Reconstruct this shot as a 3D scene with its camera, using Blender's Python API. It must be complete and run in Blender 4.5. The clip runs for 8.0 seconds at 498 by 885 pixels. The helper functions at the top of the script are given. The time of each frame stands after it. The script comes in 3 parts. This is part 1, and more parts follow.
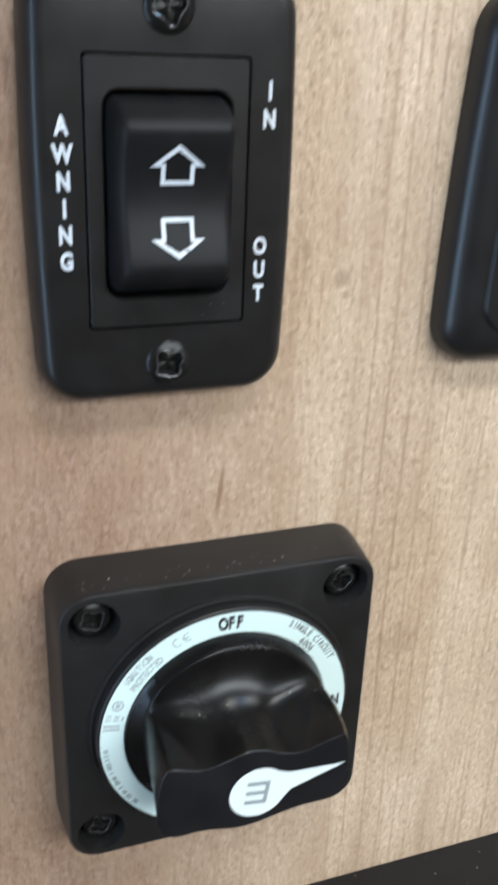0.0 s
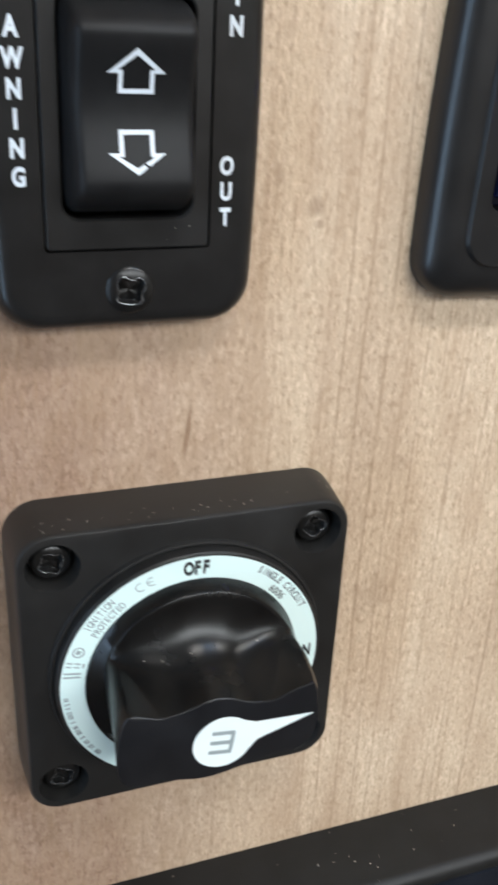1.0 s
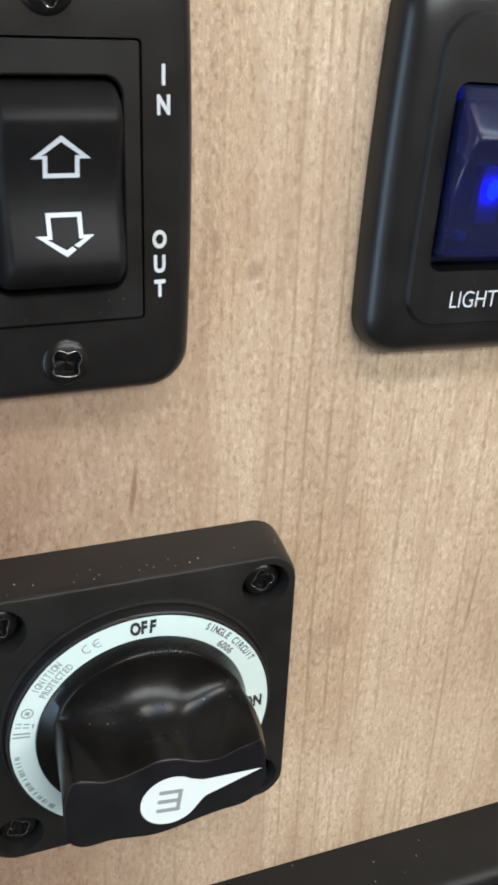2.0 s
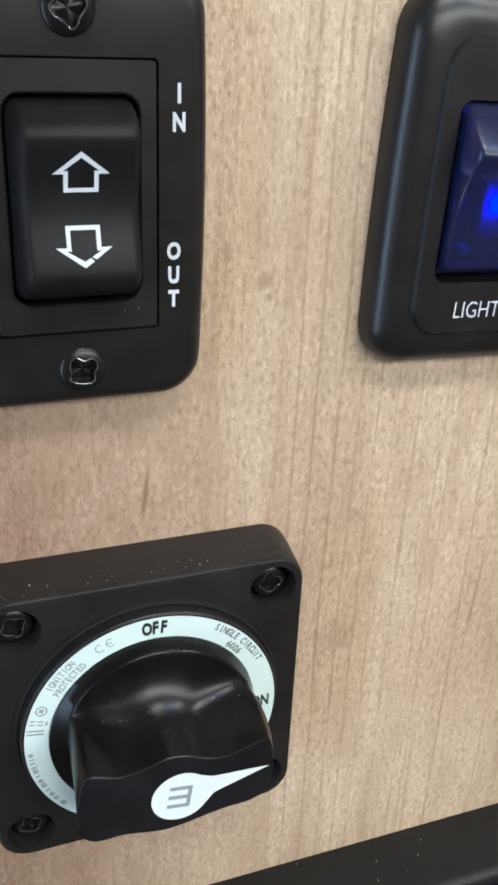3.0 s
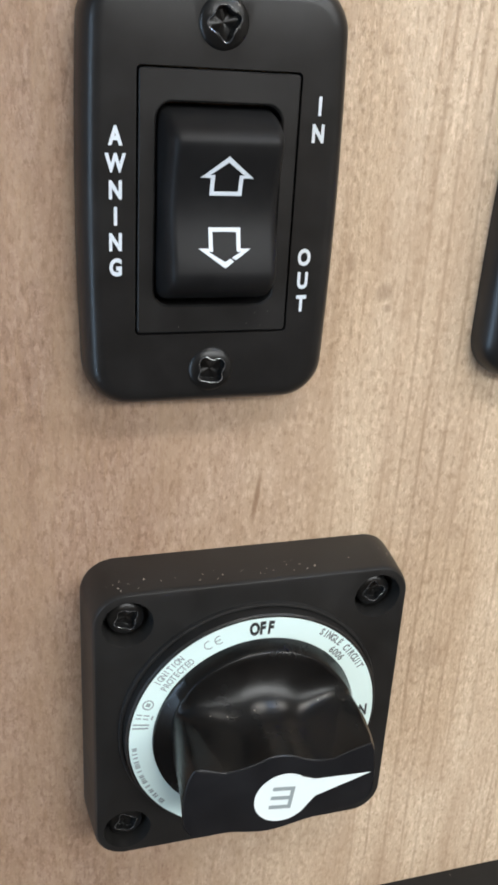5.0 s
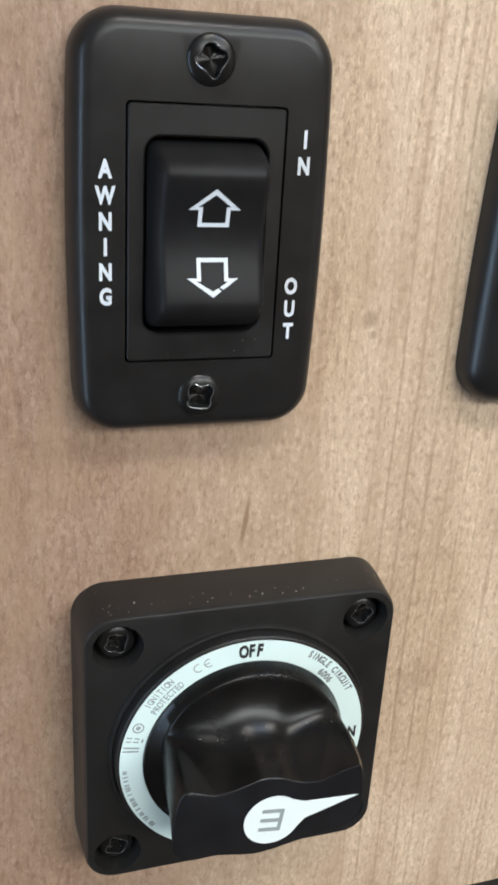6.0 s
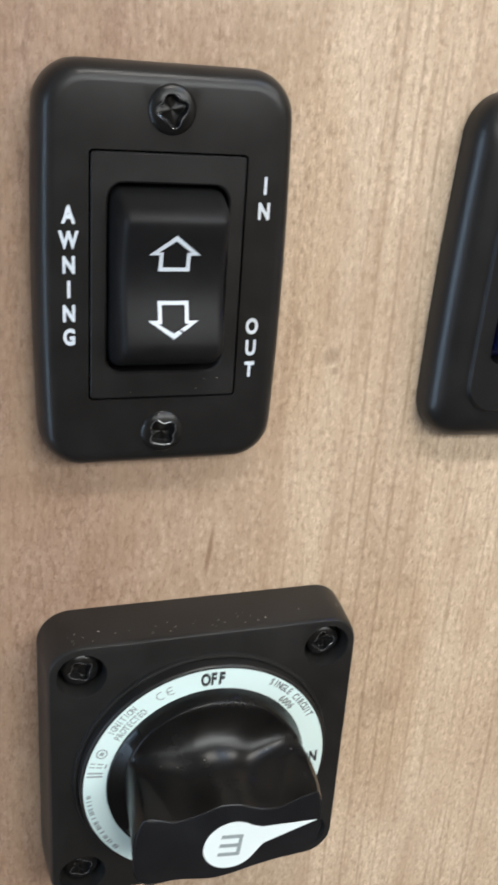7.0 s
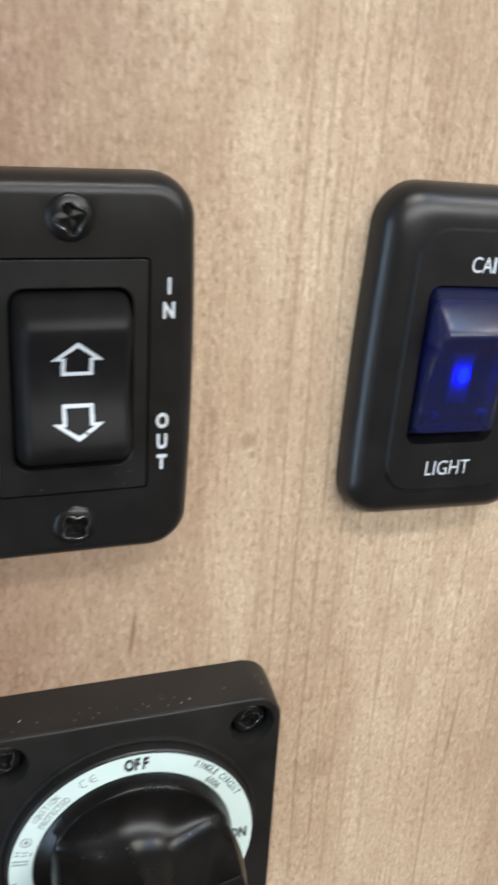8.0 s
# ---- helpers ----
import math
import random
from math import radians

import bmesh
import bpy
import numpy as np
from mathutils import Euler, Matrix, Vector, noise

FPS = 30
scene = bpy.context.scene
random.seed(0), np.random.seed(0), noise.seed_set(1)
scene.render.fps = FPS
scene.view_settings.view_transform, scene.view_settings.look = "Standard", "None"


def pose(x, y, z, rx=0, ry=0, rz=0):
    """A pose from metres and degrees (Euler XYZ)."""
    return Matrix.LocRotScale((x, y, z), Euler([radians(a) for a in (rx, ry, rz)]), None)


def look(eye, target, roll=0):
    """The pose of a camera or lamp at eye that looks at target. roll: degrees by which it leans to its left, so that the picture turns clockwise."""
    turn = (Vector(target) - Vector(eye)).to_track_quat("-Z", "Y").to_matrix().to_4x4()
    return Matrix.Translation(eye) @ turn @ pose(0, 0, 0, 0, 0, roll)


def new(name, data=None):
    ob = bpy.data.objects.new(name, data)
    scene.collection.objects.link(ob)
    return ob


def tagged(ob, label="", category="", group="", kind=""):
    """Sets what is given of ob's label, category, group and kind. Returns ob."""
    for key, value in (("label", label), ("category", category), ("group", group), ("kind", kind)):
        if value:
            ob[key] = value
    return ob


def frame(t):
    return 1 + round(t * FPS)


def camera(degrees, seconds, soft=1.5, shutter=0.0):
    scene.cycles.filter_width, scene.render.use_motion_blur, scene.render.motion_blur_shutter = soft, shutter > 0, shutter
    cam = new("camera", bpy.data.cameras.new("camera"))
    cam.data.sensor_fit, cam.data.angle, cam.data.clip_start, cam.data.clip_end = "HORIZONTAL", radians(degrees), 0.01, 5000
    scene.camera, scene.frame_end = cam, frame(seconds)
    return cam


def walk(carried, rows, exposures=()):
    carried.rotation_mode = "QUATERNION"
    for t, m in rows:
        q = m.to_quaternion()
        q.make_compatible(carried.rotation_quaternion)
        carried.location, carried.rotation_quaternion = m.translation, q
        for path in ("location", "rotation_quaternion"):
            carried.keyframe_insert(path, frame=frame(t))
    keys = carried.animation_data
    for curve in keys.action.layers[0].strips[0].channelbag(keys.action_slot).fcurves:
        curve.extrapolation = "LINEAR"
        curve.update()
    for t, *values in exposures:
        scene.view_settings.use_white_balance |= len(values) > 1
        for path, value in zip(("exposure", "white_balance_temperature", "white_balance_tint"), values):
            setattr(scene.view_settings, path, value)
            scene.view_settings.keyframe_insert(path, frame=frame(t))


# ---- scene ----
# ---- camera and walk ----
cam = camera(30.5, 8.0, soft=3.1, shutter=0.5)
PATH = [
    (0.0, (-0.0242, -0.1621, 0.1601), (0.0389, 0.0096, 0.0793), 2.34),
    (0.3, (-0.02710, -0.16098, 0.15325), (0.03455, 0.01024, 0.07029), 2.667),
    (0.5, (-0.0265, -0.1621, 0.1548), (0.0365, 0.0081, 0.0709), 2.71),
    (0.8, (-0.02305, -0.15921, 0.15390), (0.04046, 0.01034, 0.06893), 3.108),
    (1.0, (-0.0173, -0.1593, 0.1509), (0.0462, 0.0095, 0.0645), 3.05),
    (1.3, (-0.01204, -0.15201, 0.15042), (0.05395, 0.01429, 0.06104), 2.746),
    (1.5, (-0.0105, -0.1519, 0.1564), (0.0540, 0.0150, 0.0669), 2.55),
    (1.8, (-0.00509, -0.15424, 0.16339), (0.05822, 0.01303, 0.07388), 2.008),
    (2.0, (-0.0065, -0.1577, 0.1650), (0.0575, 0.0095, 0.0759), 2.41),
    (2.2, (-0.0093, -0.1555, 0.1640), (0.0555, 0.0115, 0.0752), 2.33),
    (3.3, (-0.0107, -0.1627, 0.1677), (0.0535, 0.0057, 0.0810), 2.65),
    (3.5, (-0.0122, -0.1625, 0.1659), (0.0516, 0.0068, 0.0807), 2.48),
    (3.8, (-0.01385, -0.15753, 0.15858), (0.04802, 0.01172, 0.07182), 2.584),
    (4.0, (-0.0118, -0.1569, 0.1520), (0.0491, 0.0139, 0.0676), 2.39),
    (4.3, (-0.01628, -0.15896, 0.15820), (0.04081, 0.01328, 0.07408), 2.814),
    (4.5, (-0.0242, -0.1626, 0.1583), (0.0327, 0.0110, 0.0770), 3.27),
    (4.7, (-0.0254, -0.1639, 0.1598), (0.0303, 0.0106, 0.0796), 3.33),
    (5.8, (-0.0232, -0.1670, 0.1608), (0.0321, 0.0102, 0.0864), 3.29),
    (6.0, (-0.0248, -0.1670, 0.1626), (0.0322, 0.0094, 0.0877), 3.37),
    (6.3, (-0.0240, -0.1679, 0.1643), (0.0329, 0.0086, 0.0895), 3.55),
    (6.5, (-0.0253, -0.1668, 0.1648), (0.0328, 0.0093, 0.0898), 3.77),
    (6.8, (-0.02261, -0.16752, 0.16951), (0.03631, 0.00822, 0.09438), 4.044),
    (7.0, (-0.0202, -0.1697, 0.1710), (0.0388, 0.0061, 0.0961), 4.08),
    (7.3, (-0.01429, -0.16995, 0.17723), (0.04525, 0.00573, 0.10243), 4.133),
    (7.5, (-0.0129, -0.1699, 0.1828), (0.0475, 0.0056, 0.1084), 4.03),
    (7.8, (-0.01250, -0.17022, 0.18744), (0.04963, 0.00509, 0.11390), 3.810),
    (8.0, (-0.0065, -0.1674, 0.1889), (0.0563, 0.0070, 0.1139), 3.48),
]
walk(cam, [(t, look(eye, aim, roll)) for t, eye, aim, roll in PATH], exposures=[(0.0, 0.12, 6050, 8), (0.3, 0.34, 6150, 8), (0.5, 0.27, 6200, 9), (1.0, 0.12, 6250, 9), (1.3, 0.08, 6300, 9), (2.0, 0.02, 6500, 10), (3.5, 0.05, 6250, 9), (4.0, 0.09, 6400, 10), (4.5, 0.09, 6450, 10), (6.0, 0.04, 6450, 10), (8.0, 0.01, 6500, 10)])

# ---- world and lights ----
world = bpy.data.worlds.new("sky")
scene.world = world
world.use_nodes = True
sky = world.node_tree.nodes.new("ShaderNodeTexSky")
sky.sky_type = "NISHITA"
sky.sun_disc = False
sky.sun_elevation, sky.sun_rotation = radians(40), radians(200)
backdrop_node = world.node_tree.nodes["Background"]
backdrop_node.inputs["Strength"].default_value = 0.10
world.node_tree.links.new(sky.outputs["Color"], backdrop_node.inputs["Color"])



def area_lamp(name, m, sx, sy, watts, color):
    data = bpy.data.lights.new(name, "AREA")
    data.shape, data.size, data.size_y = "RECTANGLE", sx, sy
    data.energy, data.color = watts, color
    ob = new(name, data)
    ob.matrix_world = m
    return ob


# all unseen: narrow entry window daylight, plus added roof hatch, vent and ceiling lights
area_lamp("window_daylight", look((-0.935, -0.49, -0.10), (0.5, -0.49, -0.10)), 0.10, 1.10, 7.0, (0.52, 0.74, 1.0))
area_lamp("added_vent_light", look((0.37, -0.38, 0.69), (0.37, -0.38, 0.0)), 0.15, 0.15, 1.2, (0.50, 0.70, 1.0))
area_lamp("added_hatch_key", look((0.60, -1.28, 0.69), (0.60, -1.28, 0.0)), 1.60, 0.66, 45.0, (0.97, 0.99, 0.97))
LEDS = ((0.10, -0.36, 2.0), (0.62, -0.40, 2.6))
for lx, ly, watts in LEDS:
    area_lamp("ceiling_led", look((lx, ly, 0.669), (lx, ly, 0.0)), 0.20, 0.10, watts, (1.0, 0.95, 0.88))


# ---- materials ----
class Nodes:
    """A small builder of node materials."""

    def __init__(self, name):
        self.mat = bpy.data.materials.new(name)
        self.mat.use_nodes = True
        self.tree = self.mat.node_tree
        self.bsdf = self.tree.nodes["Principled BSDF"]
        self.coords = self.tree.nodes.new("ShaderNodeTexCoord").outputs["Object"]

    def link(self, a, b):
        if hasattr(a, "links"):
            self.tree.links.new(a, b)
        else:
            b.default_value = a

    def mapped(self, scale, at=(0, 0, 0)):
        n = self.tree.nodes.new("ShaderNodeMapping")
        n.inputs["Scale"].default_value, n.inputs["Location"].default_value = scale, at
        self.tree.links.new(self.coords, n.inputs["Vector"])
        return n.outputs[0]

    def noise(self, scale, detail=3, rough=0.55, stretch=(1, 1, 1), at=(0, 0, 0), distort=0.0):
        n = self.tree.nodes.new("ShaderNodeTexNoise")
        self.tree.links.new(self.mapped(stretch, at), n.inputs["Vector"])
        for key, value in (("Scale", scale), ("Detail", detail), ("Roughness", rough), ("Distortion", distort)):
            n.inputs[key].default_value = value
        return n.outputs[0]

    def ramp(self, value, stops):
        n = self.tree.nodes.new("ShaderNodeValToRGB")
        el = n.color_ramp.elements
        while len(el) < len(stops):
            el.new(0.5)
        for e, (p, c) in zip(el, stops):
            e.position, e.color = p, (*c, 1) if isinstance(c, tuple) else (c, c, c, 1)
        self.link(value, n.inputs[0])
        return n.outputs[0]

    def mix(self, fac, a, b, blend="MIX"):
        n = self.tree.nodes.new("ShaderNodeMix")
        n.data_type, n.blend_type = "RGBA", blend
        self.link(fac, n.inputs[0])
        for v, k in ((a, 6), (b, 7)):
            self.link((*v, 1) if isinstance(v, tuple) else v, n.inputs[k])
        return n.outputs[2]

    def math(self, op, a, b=0.0, c=0.0):
        n = self.tree.nodes.new("ShaderNodeMath")
        n.operation = op
        for k, v in enumerate((a, b, c)):
            self.link(v, n.inputs[k])
        return n.outputs[0]

    def bump(self, height, strength, distance):
        n = self.tree.nodes.new("ShaderNodeBump")
        n.inputs["Strength"].default_value, n.inputs["Distance"].default_value = strength, distance
        self.link(height, n.inputs["Height"])
        self.tree.links.new(n.outputs[0], self.bsdf.inputs["Normal"])

    def set(self, **keys):
        for key, value in keys.items():
            value = (*value, 1) if isinstance(value, tuple) else value
            self.link(value, self.bsdf.inputs[key.replace("_", " ")])
        return self.mat


def plastic(name, color, rough, grain=2500, relief=0.00002, spread=0.08, ior=1.46):
    n = Nodes(name)
    fine, broad = n.noise(grain, 2), n.noise(120, 4, 0.6)
    lighter = tuple(min(1.0, c * 1.35 + 0.002) for c in color)
    n.bump(fine, 0.35, relief)
    r = n.math("MULTIPLY_ADD", broad, spread * 2, rough - spread)
    return n.set(Base_Color=n.mix(n.ramp(broad, [(0.35, 0.0), (0.75, 1.0)]), color, lighter), Roughness=r, IOR=ior)


def wood_laminate():
    n = Nodes("maple_laminate")
    tone = n.noise(28, 4, 0.55, (1, 1, 0.28), (3.1, 0, 1.7))
    base = n.ramp(tone, [(0.28, (0.43, 0.310, 0.215)), (0.5, (0.555, 0.424, 0.298)), (0.75, (0.635, 0.504, 0.368))])
    # long vertical growth lines, wandering a little
    bend = n.noise(9, 2, 0.5, (1, 1, 0.5), (0, 0, 4))
    sep = n.tree.nodes.new("ShaderNodeSeparateXYZ")
    n.tree.links.new(n.coords, sep.inputs[0])
    x, z = sep.outputs[0], sep.outputs[2]
    wander = n.math("MULTIPLY_ADD", bend, 0.012, x)
    comb = n.tree.nodes.new("ShaderNodeCombineXYZ")
    n.link(wander, comb.inputs[0])
    n.link(n.math("MULTIPLY", z, 0.012), comb.inputs[2])
    lines = n.tree.nodes.new("ShaderNodeTexNoise")
    n.tree.links.new(comb.outputs[0], lines.inputs["Vector"])
    lines.inputs["Scale"].default_value, lines.inputs["Detail"].default_value, lines.inputs["Roughness"].default_value = 210, 3, 0.6
    line = n.ramp(lines.outputs[0], [(0.30, 1.0), (0.42, 0.15), (0.5, 0.0)])
    strength = n.ramp(n.noise(22, 3, 0.5, (1, 1, 0.35), (7, 0, 2)), [(0.35, 0.15), (0.65, 0.8)])
    base = n.mix(n.math("MULTIPLY", line, strength), base, (0.315, 0.200, 0.115))
    # browner heartwood towards one side of the board
    heart = n.ramp(n.math("MULTIPLY_ADD", n.noise(30, 4, 0.6, (1, 1, 0.25), (4, 0, 6)), 0.05, x), [(0.035, 1.0), (0.075, 0.0)])
    base = n.mix(n.math("MULTIPLY", heart, 0.88), base, (0.365, 0.243, 0.172))
    # darker fibres and blotches within the heartwood
    fibre = n.ramp(n.noise(620, 4, 0.65, (1, 1, 0.24), (14, 0, 2)), [(0.38, 1.0), (0.50, 0.0)])
    blotch = n.ramp(n.noise(95, 4, 0.6, (1, 1, 0.5), (3, 0, 12)), [(0.36, 1.0), (0.58, 0.0)])
    base = n.mix(n.math("MULTIPLY", n.math("MULTIPLY", fibre, heart), 0.60), base, (0.66, 0.60, 0.56), "MULTIPLY")
    base = n.mix(n.math("MULTIPLY", n.math("MULTIPLY", blotch, heart), 0.75), base, (0.74, 0.67, 0.61), "MULTIPLY")
    # darker again towards the far left
    far_left = n.ramp(n.math("MULTIPLY_ADD", n.noise(24, 4, 0.6, (1, 1, 0.2), (8, 0, 1)), 0.05, x), [(0.0, 1.0), (0.045, 0.0)])
    base = n.mix(n.math("MULTIPLY", far_left, 0.75), base, (0.80, 0.775, 0.76), "MULTIPLY")
    # short fine pores; the embossed relief's lit and shaded specks are painted as colour
    pores = n.ramp(n.noise(900, 3, 0.6, (1, 1, 0.10), (1, 0, 0)), [(0.33, 1.0), (0.45, 0.0)])
    base = n.mix(n.math("MULTIPLY", pores, 0.36), base, (0.30, 0.19, 0.11))
    relief_light = n.ramp(n.noise(820, 4, 0.7, (1, 1, 0.55), (2, 0, 5)), [(0.50, 0.0), (0.60, 1.0)])
    base = n.mix(n.math("MULTIPLY", relief_light, 0.76), base, (1.27, 1.31, 1.36), "MULTIPLY")
    relief_shade = n.ramp(n.noise(860, 4, 0.7, (1, 1, 0.55), (12, 0, 8)), [(0.38, 1.0), (0.49, 0.0)])
    base = n.mix(n.math("MULTIPLY", relief_shade, 0.72), base, (0.66, 0.61, 0.56), "MULTIPLY")
    # long growth lines in the paler board
    drift = n.math("MULTIPLY_ADD", n.noise(16, 3, 0.5, (1, 1, 1), (5, 0, 0)), 0.0024, n.math("SUBTRACT", x, 0.0012))
    fade = n.ramp(n.noise(40, 3, 0.6, (1, 1, 1), (15, 0, 1)), [(0.30, 0.25), (0.6, 1.0)])
    for lx, width, amount in ((0.0380, 0.0004, 0.22), (0.0470, 0.0004, 0.20), (0.0580, 0.0003, 0.22), (0.0620, 0.0004, 0.42), (0.0664, 0.0004, 0.48), (0.0720, 0.0004, 0.50), (0.0772, 0.0004, 0.44),
                              (0.0818, 0.0004, 0.40), (0.0862, 0.0003, 0.30), (0.0920, 0.0005, 0.34), (0.0992, 0.0004, 0.30), (0.1024, 0.0004, 0.34), (0.1118, 0.0005, 0.44), (0.1270, 0.0005, 0.35), (-0.0130, 0.0004, 0.2)):
        near = n.ramp(n.math("DIVIDE", n.math("ABSOLUTE", n.math("SUBTRACT", drift, lx)), width * 1.3), [(0.15, 1.0), (1.0, 0.0)])
        base = n.mix(n.math("MULTIPLY", n.math("MULTIPLY", near, amount * 1.15), fade), base, (0.25, 0.155, 0.09))
    # scattered dark pores and browner fibre streaks
    dots = n.ramp(n.noise(820, 2, 0.5, (1, 1, 0.7), (31, 0, 17)), [(0.25, 1.0), (0.31, 0.0)])
    base = n.mix(n.math("MULTIPLY", dots, 0.55), base, (0.20, 0.125, 0.08))
    streak = n.ramp(n.noise(190, 4, 0.6, (1, 1, 0.13), (21, 0, 9)), [(0.36, 1.0), (0.52, 0.0)])
    base = n.mix(n.math("MULTIPLY", streak, 0.26), base, (0.375, 0.260, 0.165))
    cloud = n.ramp(n.noise(80, 4, 0.62, (1, 1, 0.34), (9, 0, 3)), [(0.33, 1.0), (0.56, 0.0)])
    base = n.mix(n.math("MULTIPLY", cloud, 0.52), base, (0.378, 0.258, 0.166))

    def mark(cx, cz, half_w, half_h, lean):
        dz = n.math("SUBTRACT", z, cz)
        dx = n.math("SUBTRACT", n.math("SUBTRACT", x, cx), n.math("MULTIPLY", dz, lean))
        q = n.math("ADD", n.math("POWER", n.math("ABSOLUTE", n.math("DIVIDE", dx, half_w)), 2.0), n.math("POWER", n.math("ABSOLUTE", n.math("DIVIDE", dz, half_h)), 2.0))
        return n.ramp(q, [(0.1, 1.0), (1.0, 0.0)])

    for cx, cz, hw, hh, lean, amount in ((0.0294, 0.0735, 0.00075, 0.0072, 0.10, 0.75), (0.0536, 0.1172, 0.0024, 0.0022, 0.0, 0.45), (0.0545, 0.1140, 0.0013, 0.0011, 0.0, 0.50),
                                         (0.0455, 0.1235, 0.0013, 0.0030, 0.0, 0.30), (0.0485, 0.1620, 0.0008, 0.0018, 0.0, 0.35), (0.0675, 0.0010, 0.0006, 0.0006, 0.0, 0.5),
                                         (0.074, -0.012, 0.0007, 0.0006, 0.0, 0.45), (0.0790, 0.060, 0.0030, 0.0026, 0.0, 0.22), (0.116, 0.028, 0.0006, 0.020, 0.06, 0.45),
                                         (0.0755, 0.0255, 0.0050, 0.0085, 0.1, 0.27), (0.0715, 0.0270, 0.0020, 0.0022, 0.0, 0.22), (0.0790, 0.0235, 0.0022, 0.0030, 0.0, 0.18), (0.0270, 0.0860, 0.0040, 0.0050, 0.0, 0.16), (0.0060, 0.0760, 0.0060, 0.0080, 0.0, 0.14)):
        base = n.mix(n.math("MULTIPLY", mark(cx, cz, hw, hh, lean), amount), base, (0.20, 0.115, 0.065))
    fine = n.noise(1000, 3, 0.6, (1, 1, 0.5))
    n.bump(fine, 0.9, 0.00038)
    rough = n.math("MULTIPLY_ADD", n.noise(300, 3), 0.16, 0.40)
    return n.set(Base_Color=base, Roughness=rough, IOR=1.45)


def plain(name, color, rough, scale=40, vary=0.12, relief=0.0004):
    n = Nodes(name)
    v = n.noise(scale, 4, 0.6)
    n.bump(n.noise(scale * 8, 3), 0.3, relief)
    return n.set(Base_Color=n.mix(v, tuple(c * (1 - vary) for c in color), color), Roughness=n.math("MULTIPLY_ADD", v, 0.2, rough - 0.1))


def ink(name, color, rough=0.5):
    n = Nodes(name)
    wear = n.ramp(n.noise(2600, 3, 0.65), [(0.28, 0.0), (0.36, 1.0)])
    return n.set(Base_Color=n.mix(wear, tuple(c * 0.6 for c in color), color), Roughness=rough)


WOOD = wood_laminate()
PLATE = plastic("matte_black_plate", (0.0092, 0.0088, 0.0086), 0.34, ior=1.38)
BEZEL = plastic("satin_black_bezel", (0.0104, 0.0100, 0.0098), 0.38, ior=1.40)
ROCKER = plastic("soft_black_rocker", (0.0072, 0.0072, 0.0076), 0.50, ior=1.30)
FRAME = plastic("black_switch_frame", (0.0085, 0.0085, 0.0088), 0.34, spread=0.04)
BODY = plastic("textured_black_housing", (0.0098, 0.0094, 0.0090), 0.42, 1800, 0.00004)
KNOB = plastic("polished_black_knob", (0.0030, 0.0030, 0.0030), 0.26, 2400, 0.00007, 0.05, 1.34)
KNOB_FACE = plastic("satin_black_knob_face", (0.0050, 0.0055, 0.0070), 0.38, 3000, 0.00001)
SCREW = plastic("black_oxide_steel", (0.0055, 0.0055, 0.0055), 0.30, 1300, 0.00008, 0.06, 1.40)
WORN_STEEL = plastic("worn_black_steel", (0.050, 0.052, 0.056), 0.17, 900, 0.00014, 0.08, 2.3)
WHITE_INK = ink("white_print", (0.62, 0.67, 0.72))
BLACK_INK = ink("black_print", (0.015, 0.016, 0.016))
GREY_INK = ink("grey_print", (0.27, 0.31, 0.31))
DARK_GREY_INK = ink("dark_grey_print", (0.12, 0.13, 0.13))
LABEL = plain("mint_white_label", (0.66, 0.80, 0.77), 0.40, 150, 0.05, 0.00001)
DOT = plain("white_pointer_print", (0.74, 0.81, 0.80), 0.40, 150, 0.04, 0.00001)
DUST = plain("pale_dust", (0.45, 0.40, 0.34), 0.8, 900)
CABINET = plastic("black_control_box", (0.0065, 0.0064, 0.0061), 0.50, 1500, 0.00003, ior=1.36)
GLASS_FRONT = plastic("dark_glossy_front", (0.006, 0.008, 0.012), 0.12, 2000, 0.00001, 0.04)
TAN = plain("tan_wall_panel", (0.46, 0.41, 0.36), 0.7)
CEIL = plain("white_ceiling_board", (0.55, 0.54, 0.52), 0.7)
FLOOR = plain("brown_vinyl_floor", (0.07, 0.05, 0.035), 0.6)
BROWN = plain("dark_brown_panel", (0.09, 0.06, 0.04), 0.6)
TRIM = plain("grey_door_trim", (0.35, 0.35, 0.34), 0.5)


def blue_lens():
    n = Nodes("blue_translucent_lens")
    return n.set(Base_Color=(0.050, 0.068, 0.24), Roughness=0.27, IOR=1.46, Transmission_Weight=0.85)


def glow(name, color, power):
    n = Nodes(name)
    return n.set(Base_Color=color, Emission_Color=color, Emission_Strength=power)


LENS = blue_lens()
LED = glow("blue_led_glow", (0.0004, 0.004, 1.0), 50.0)
HOLDER = plastic("blue_diode_block", (0.020, 0.045, 0.30), 0.4)
DIFFUSER = glow("lit_white_diffuser", (1.0, 0.95, 0.88), 1.5)
INSIDE = plastic("blue_switch_core", (0.006, 0.010, 0.055), 0.5)


# ---- building helpers ----
def finish(name, bm, material, parent=None, label="", sharp=38):
    bmesh.ops.recalc_face_normals(bm, faces=bm.faces)
    me = bpy.data.meshes.new(name)
    bm.to_mesh(me)
    bm.free()
    me.materials.append(material)
    me.polygons.foreach_set("use_smooth", [True] * len(me.polygons))
    me.set_sharp_from_angle(angle=radians(sharp))
    ob = new(name, me)
    if parent:
        ob.parent = parent
        ob.matrix_parent_inverse = parent.matrix_basis.inverted()
    if label:
        ob["label"] = label
    return ob


def part(name, bm, material, parent, label="", sharp=38):
    return finish(name, bm, material, parent, label, sharp)


